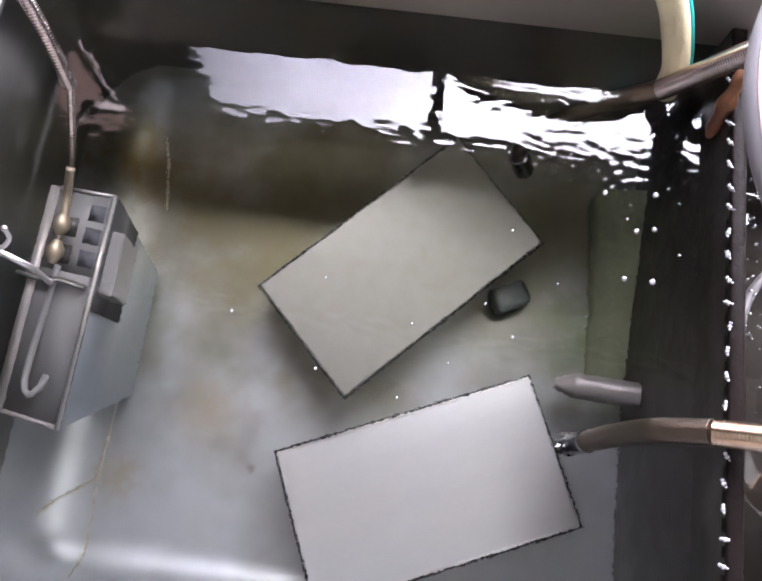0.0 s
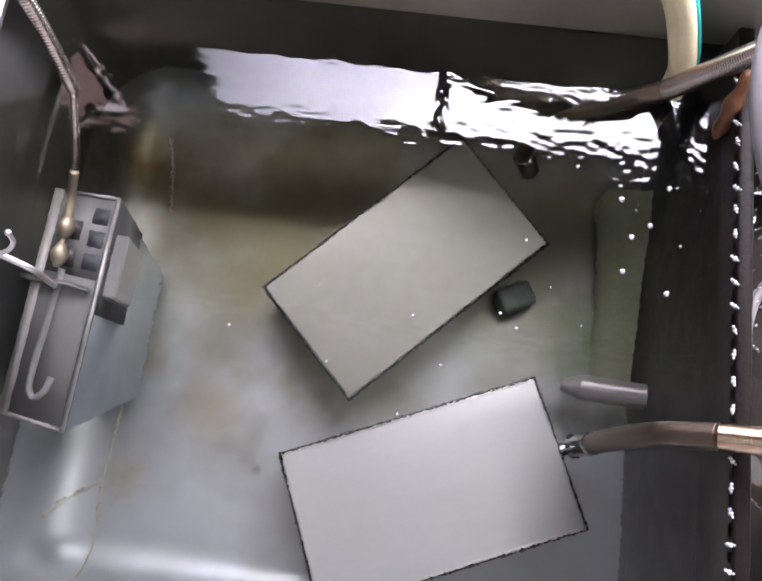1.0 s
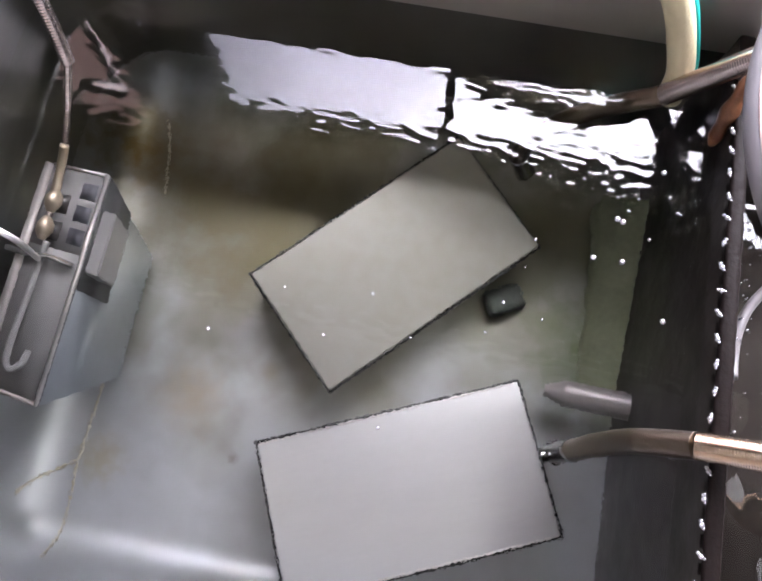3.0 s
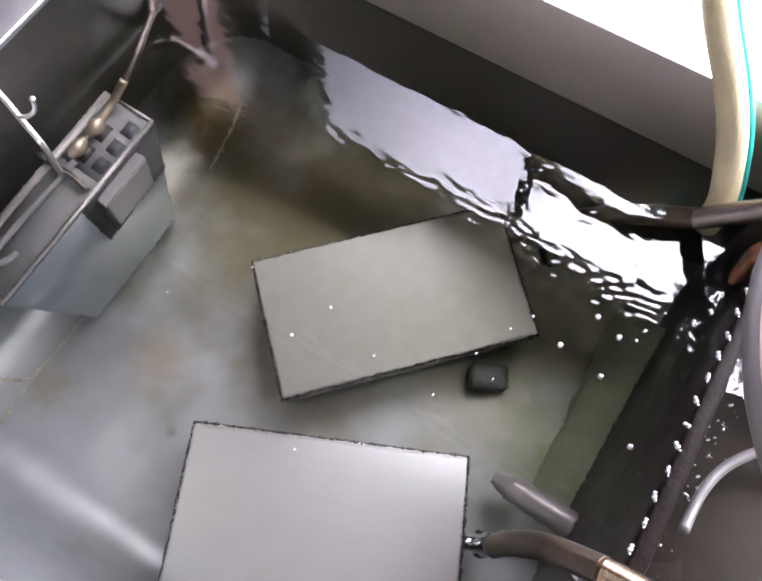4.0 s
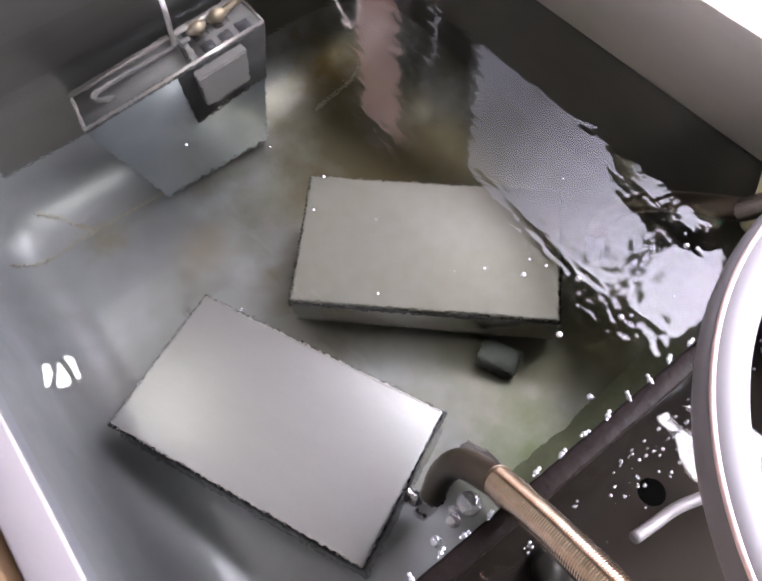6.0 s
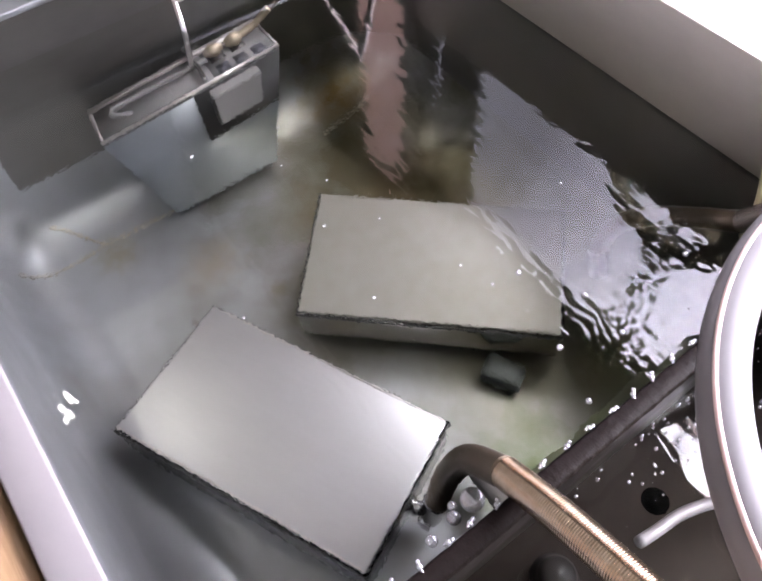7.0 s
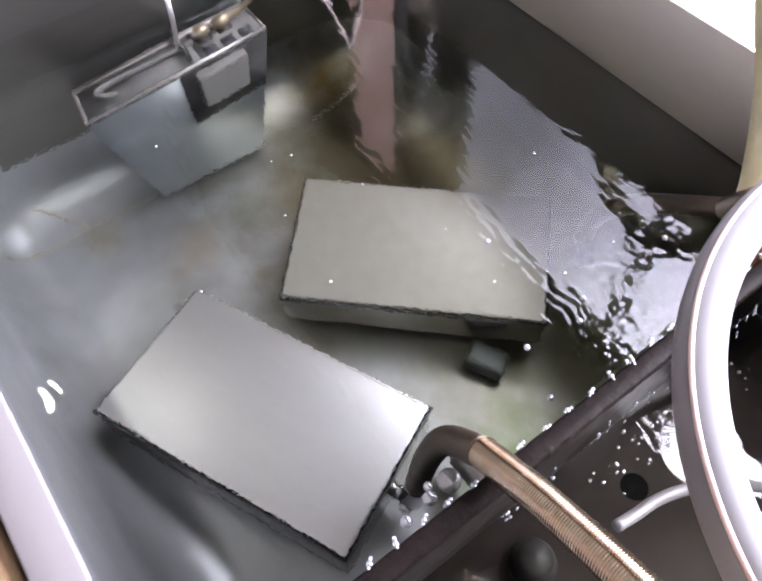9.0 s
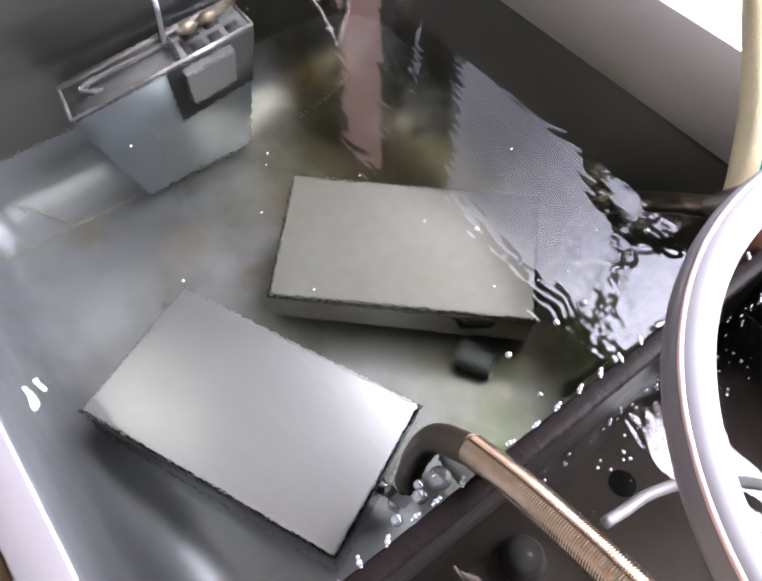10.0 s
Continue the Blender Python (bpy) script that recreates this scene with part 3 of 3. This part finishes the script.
def seam(points, r):
    return tube([(x, y, wall_height(x, y) + r * 0.4) for x, y in points], r, 8, 0.0015)


part("weld_seam", seam([(0.006, 0.222), (0.003, 0.240), (0.000, 0.258), (-0.004, 0.276)], 0.0008), WELD, tank, "fine weld line")
part("weld_seam", seam([(0.001, 0.092), (0.0, 0.06), (-0.001, 0.03), (0.001, 0.004), (0.002, -0.014), (0.0, -0.027)], 0.0008), WELD, tank, "fine weld line")
part("weld_seam", seam([(-0.029, 0.006), (-0.022, 0.016), (-0.012, 0.024), (-0.002, 0.032)], 0.0011), WELD, tank, "bright diagonal weld line")

# ---- hanging steel box by the side wall ----
hang = thing("hanging_box", "narrow blue-grey steel box hung on a wire along the tank wall", "steel box", "immersed boxes")
TR, TL, BR, BL = (Vector(v) for v in ((0.019, 0.190, 0.115), (-0.0205, 0.193, 0.111), (0.009, 0.061, 0.096), (-0.031, 0.067, 0.092)))
LOW = [Vector(v) for v in ((0.012, 0.174, 0.006), (-0.010, 0.174, 0.010), (-0.010, 0.088, 0.010), (0.012, 0.088, 0.006))]
hull = bmesh.new()
down = Vector((0, 0, -0.0022))
ring_top = [hull.verts.new(v + down) for v in (TR, TL, BL, BR)]
ring_low = [hull.verts.new(v) for v in LOW]
hull.faces.new(ring_top)
hull.faces.new(ring_low[::-1])
for k in range(4):
    hull.faces.new((ring_top[k], ring_low[k], ring_low[(k + 1) % 4], ring_top[(k + 1) % 4]))
bmesh.ops.recalc_face_normals(hull, faces=hull.faces[:])
bmesh.ops.bevel(hull, geom=hull.edges[:], offset=0.0009, segments=2, affect="EDGES")
part("body", hull, BLUE_STEEL, hang)


def on_top(u, v, h=0.0):
    """A place on the cover: u across from the wall side (0) to the open side (1), v along from the high end (0) to the low end (1)."""
    p = (TL * (1 - u) + TR * u) * (1 - v) + (BL * (1 - u) + BR * u) * v
    return p + Vector((-0.1, -0.12, 0.99)) * h


def slab(u0, u1, v0, v1, h0, h1):
    bm = bmesh.new()
    lo = [bm.verts.new(on_top(u, v, h0)) for u, v in ((u0, v0), (u1, v0), (u1, v1), (u0, v1))]
    hi = [bm.verts.new(on_top(u, v, h1)) for u, v in ((u0, v0), (u1, v0), (u1, v1), (u0, v1))]
    bm.faces.new(lo)
    bm.faces.new(hi)
    for k in range(4):
        bm.faces.new((lo[k], lo[(k + 1) % 4], hi[(k + 1) % 4], hi[k]))
    bmesh.ops.recalc_face_normals(bm, faces=bm.faces[:])
    bmesh.ops.bevel(bm, geom=bm.edges[:], offset=min(0.0004, (h1 - h0) * 0.3), segments=2, affect="EDGES")
    return bm


part("cover", slab(0, 1, 0, 1, -0.0021, -0.0002), PLATE, hang, "grey satin cover")
outward = (BR - TR).cross(LOW[0] - TR).normalized()
if outward.x < 0:
    outward = -outward


def side_place(v, d, o):
    top = TR + (BR - TR) * v
    return top + (LOW[0] + (LOW[3] - LOW[0]) * v - top).normalized() * d + outward * o


def on_side(v0, v1, d0, d1, o0, o1, bevel):
    """A block on the open side of the hanging box: v along, d metres below the cover, o metres proud of the side."""
    bm = bmesh.new()
    rings = [[bm.verts.new(side_place(v, d, o)) for v, d in ((v0, d0), (v1, d0), (v1, d1), (v0, d1))] for o in (o0, o1)]
    bm.faces.new(rings[0])
    bm.faces.new(rings[1])
    for k in range(4):
        bm.faces.new((rings[0][k], rings[0][(k + 1) % 4], rings[1][(k + 1) % 4], rings[1][k]))
    bmesh.ops.recalc_face_normals(bm, faces=bm.faces[:])
    bmesh.ops.bevel(bm, geom=bm.edges[:], offset=bevel, segments=2, affect="EDGES")
    return bm


# Dark sheet added to paint the shade under the cover and round the bracket.
part("shade_strip", on_side(0.0, 0.50, 0.003, 0.046, -0.002, 0.0010, 0.0003), DARK_EDGE, hang, "dark sheet standing for the shade on the side")
part("bracket", on_side(0.14, 0.42, 0.004, 0.030, 0.0, 0.0085, 0.0008), PLATE, hang, "small grey steel bracket", False)
part("edge_bar", slab(0.955, 1.01, -0.002, 1.002, -0.0003, 0.0016), BRIGHT_EDGE, hang, "bright edge bar")
part("edge_bar", slab(-0.01, 0.13, -0.002, 1.002, -0.0003, 0.0010), PINK_EDGE, hang, "pale edge strip")
part("end_bar", slab(0.13, 0.955, 0.985, 1.004, -0.0003, 0.0010), PINK_EDGE, hang, "pale edge strip")
part("end_bar", slab(0.13, 0.955, -0.004, 0.010, -0.0003, 0.0010), BRIGHT_EDGE, hang, "bright edge bar")
part("port_plate", slab(0.135, 0.95, 0.012, 0.36, -0.0003, 0.0001), PORT_GREY, hang, "dark grey plate under the ports")
for v in (0.055, 0.155, 0.255):
    part("dark_port", slab(0.66, 0.90, v, v + 0.07, -0.0003, 0.0004), PORT, hang, "dark square port")
part("rod", tube([on_top(0.42, 0.34, 0.002), on_top(0.40, 0.55, 0.002), on_top(0.37, 0.75, 0.002), on_top(0.38, 0.86, 0.002), on_top(0.48, 0.895, 0.002), on_top(0.60, 0.86, 0.0016), on_top(0.63, 0.80, -0.0006)], 0.0019, 12, 0.001), PLATE, hang, "bent metal rod along the cover")
part("clamp", tube([on_top(-0.12, 0.405, 0.003), on_top(0.2, 0.41, 0.0035), on_top(0.55, 0.40, 0.0035), on_top(0.9, 0.41, 0.002)], 0.0017, 12, 0.001), NICKEL, hang, "bent wire clamp")
for v in (0.165, 0.285):
    part("crimp_seat", slab(0.20, 0.54, v - 0.042, v + 0.042, -0.0003, 0.0005), BLACK, hang, "dark recess under the crimp")
    c = on_top(0.36, v, 0.004)
    axis = (TR - BR).normalized()
    part("crimp", tube([c - axis * 0.007, c - axis * 0.003, c + axis * 0.003, c + axis * 0.007], lambda u: 0.0015 + 0.0032 * math.sin(math.pi * u), 16, 0.0007), BRASS, hang, "brass crimp")

wire = thing("hanger_cable", "thin braided steel cable holding the hanging box", "cable")
WIRE = [tuple(on_top(0.36, 0.30, 0.004)), tuple(on_top(0.36, 0.16, 0.004)), tuple(on_top(0.35, 0.03, 0.006)), (-0.0035, 0.205, 0.131), (-0.0035, 0.222, 0.141), (-0.004, 0.236, 0.149)]
part("thin_braid", tube(WIRE, 0.0019, 12, 0.0004, 0.0001, 4), BRAID, wire)
part("sleeve", tube([WIRE[1], WIRE[2], (-0.0035, 0.198, 0.1285)], 0.0025, 14, 0.001), BRASS, wire, "brass sleeve")
part("thick_braid", tube([(-0.004, 0.236, 0.149), (-0.007, 0.246, 0.168), (-0.012, 0.257, 0.19), (-0.022, 0.272, 0.22), (-0.05, 0.30, 0.26), (-0.1, 0.36, 0.22)], 0.0036, 16, 0.0004, 0.00014, 4), BRAID, wire, "thicker braided sheath")
hook = thing("wire_hook", "bent white metal wire hook over the tank rim", "hook")
part("arm", tube([tuple(on_top(0.40, 0.42, 0.003)), (-0.006, 0.139, 0.138), (-0.016, 0.142, 0.150), (-0.030, 0.146, 0.162), (-0.045, 0.148, 0.174), (-0.06, 0.15, 0.1755)], 0.0017, 12, 0.001), BRIGHT_EDGE, hook)
part("curl", tube([(-0.018, 0.1425, 0.152), (-0.0125, 0.1445, 0.154), (-0.009, 0.148, 0.1575), (-0.009, 0.1505, 0.163)], 0.0012, 10, 0.0008), BRIGHT_EDGE, hook)
part("tip", ball(0.0017, (-0.009, 0.1507, 0.1635)), BRIGHT_EDGE, hook)

# ---- board outside the tank ----
board = thing("wooden_board", "pale wooden board along the front of the tank", "board")
part("plank", block((-0.3, -0.14, -0.015), (0.9, -0.0500, 0.168), 0.002), WOOD, board)


# ---- beads along the weir ----
def bead_mesh():
    bm = bmesh.new()
    for dx, dy, dz, r in ((0, 0, 0, 0.0012), (-0.0008, 0.0016, 0.0002, 0.0009), (0.0008, -0.0014, 0.0003, 0.0006)):
        more = ball(r, (dx, dy, dz), 0.9, 2)
        me = bpy.data.meshes.new("tmp")
        more.to_mesh(me)
        more.free()
        bm.from_mesh(me)
        bpy.data.meshes.remove(me)
    return bm


first = tagged(part("water_bead", bead_mesh(), BUBBLE), "glistening water bead at a notch of the weir", "water bead", "beads along the weir")
rng = random.Random(7)
first.matrix_world = pose(WEIR_X - 0.0008, -0.028, 0.1565)
beads = [first]
for k in range(1, 28):
    beads.append(copy_thing(first, pose(WEIR_X - 0.0008 + rng.uniform(-0.0006, 0.0006), -0.028 + k * 0.0118 + rng.uniform(-0.001, 0.001), 0.1565, 0, 0, rng.uniform(-40, 40))))

# ---- floating bubbles ----
seed = tagged(part("bubble", ball(0.0014, (0, 0, 0), 0.8, 2), BUBBLE), "small clear bubble drifting on the water", "bubble", "drifting bubbles")
SPOTS = [(0.307, 0.219), (0.307, 0.200), (0.281, 0.217), (0.298, 0.198), (0.293, 0.172), (0.307, 0.172), (0.187, 0.098), (0.293, 0.204), (0.320, 0.188), (0.146, 0.107), (0.144, 0.153), (0.262, 0.236), (0.225, 0.15), (0.21, 0.118), (0.24, 0.135), (0.19, 0.135), (0.26, 0.165), (0.10, 0.13), (0.235, 0.19), (0.275, 0.15)]
bubbles = [seed] + [copy_thing(seed, pose(0, 0, 0)) for _ in SPOTS[1:]]
for ob, k in zip(bubbles, range(len(SPOTS))):
    ob.scale = (1.1, 1.1, 1.1) if k < 6 else ((0.4,) * 3 if k % 3 == 1 else (0.55,) * 3)

foam = tagged(part("large_bubble", ball(0.0050, (0, 0, 0), 0.55, 3), BUBBLE), "large clear bubble under the hose bend", "bubble", "bubbles under the hose")
FOAM = [((0.3275, 0.0985), (0.3265, 0.0880), 1.0), ((0.3285, 0.0975), (0.3275, 0.0775), 0.6), ((0.3310, 0.0995), (0.3235, 0.0800), 0.4), ((0.3320, 0.0980), (0.3290, 0.0650), 0.5)]
foams = [foam] + [copy_thing(foam, pose(0, 0, 0)) for _ in FOAM[1:]]
for ob, (_, _, size) in zip(foams, FOAM):
    ob.scale = (size, size, size)

# ---- splashes in the sump ----
sump_me = water_sheet(WEIR_X + 0.002, X1 - 0.001, Y0 + 0.0005, Y1 - 0.0015, 0.0, 0.004, lambda x, y: noise.noise((x * 60, y * 60, 2.0)) * 0.0006)
sump_me.materials.append(WATER)
sump = tagged(new("sump_water", sump_me), "dark shallow moving water in the sump", "water", "", "stuff")
sump.location = (0, 0, 0.078)
sump.visible_shadow = False
drops = bmesh.new()
for k in range(90):
    more = ball(rng.uniform(0.0003, 0.0011), (WEIR_X + 0.014 + abs(rng.gauss(0, 0.009)), rng.gauss(0.215, 0.028), 0.081 + rng.uniform(0, 0.004)), rng.uniform(0.5, 1.6), 1)
    me = bpy.data.meshes.new("tmp")
    more.to_mesh(me)
    more.free()
    drops.from_mesh(me)
    bpy.data.meshes.remove(me)
for k in range(60):
    more = ball(rng.uniform(0.0003, 0.0008), (0, 0, 0), rng.uniform(1.5, 4.0), 1)
    here = pose(WEIR_X + 0.0112 + abs(rng.gauss(0, 0.002)), rng.uniform(0.10, 0.29), rng.uniform(0.132, 0.153))
    more.transform(here)
    me = bpy.data.meshes.new("tmp")
    more.to_mesh(me)
    more.free()
    drops.from_mesh(me)
    bpy.data.meshes.remove(me)
splash = tagged(part("splash", drops, BUBBLE), "small bright splashes below the weir", "splash", "", "stuff")


def motions():
    """The moving water: shaking ripples, drifting bubbles, trembling beads and splashes."""
    rng = random.Random(4)
    tenths = range(0, 101, 2)
    walk(water, [(k / 10, pose(rng.uniform(-0.003, 0.003), rng.uniform(-0.003, 0.003), WATER_Z)) for k in tenths])
    walk(sump, [(k / 10, pose(rng.uniform(0, 0.0004), rng.uniform(-0.0004, 0.0004), 0.078 + rng.uniform(-0.001, 0.001))) for k in tenths])
    walk(splash, [(k / 10, pose(rng.uniform(0, 0.003), rng.uniform(-0.008, 0.008), rng.uniform(-0.002, 0.002))) for k in tenths])
    for ob, (x, y) in zip(bubbles, SPOTS):
        a = rng.uniform(0, 6.3)
        rows = []
        for k in range(0, 101, 10):
            rows.append((k / 10, pose(x, y, WATER_Z + 0.0006)))
            a += rng.uniform(-1, 1)
            x = min(max(x + 0.006 * math.cos(a), 0.06), 0.325)
            y = min(max(y + 0.006 * math.sin(a), 0.01), 0.245)
        walk(ob, rows)
    for ob, ((xa, ya), (xb, yb), _) in zip(foams, FOAM):
        walk(ob, [(t, pose(xa + (xb - xa) * u, ya + (yb - ya) * u, WATER_Z + 0.0006)) for t, u in ((0, 0), (3.5, 0.05), (5, 0.5), (6.5, 0.92), (8, 1), (10, 1))])
    for ob in beads:
        base = ob.matrix_basis.copy()
        walk(ob, [(k / 10, base @ pose(rng.uniform(-0.0004, 0.0004), rng.uniform(-0.0005, 0.0005), rng.uniform(-0.0003, 0.0003), 0, 0, rng.uniform(-25, 25))) for k in range(0, 101, 5)])


motions()
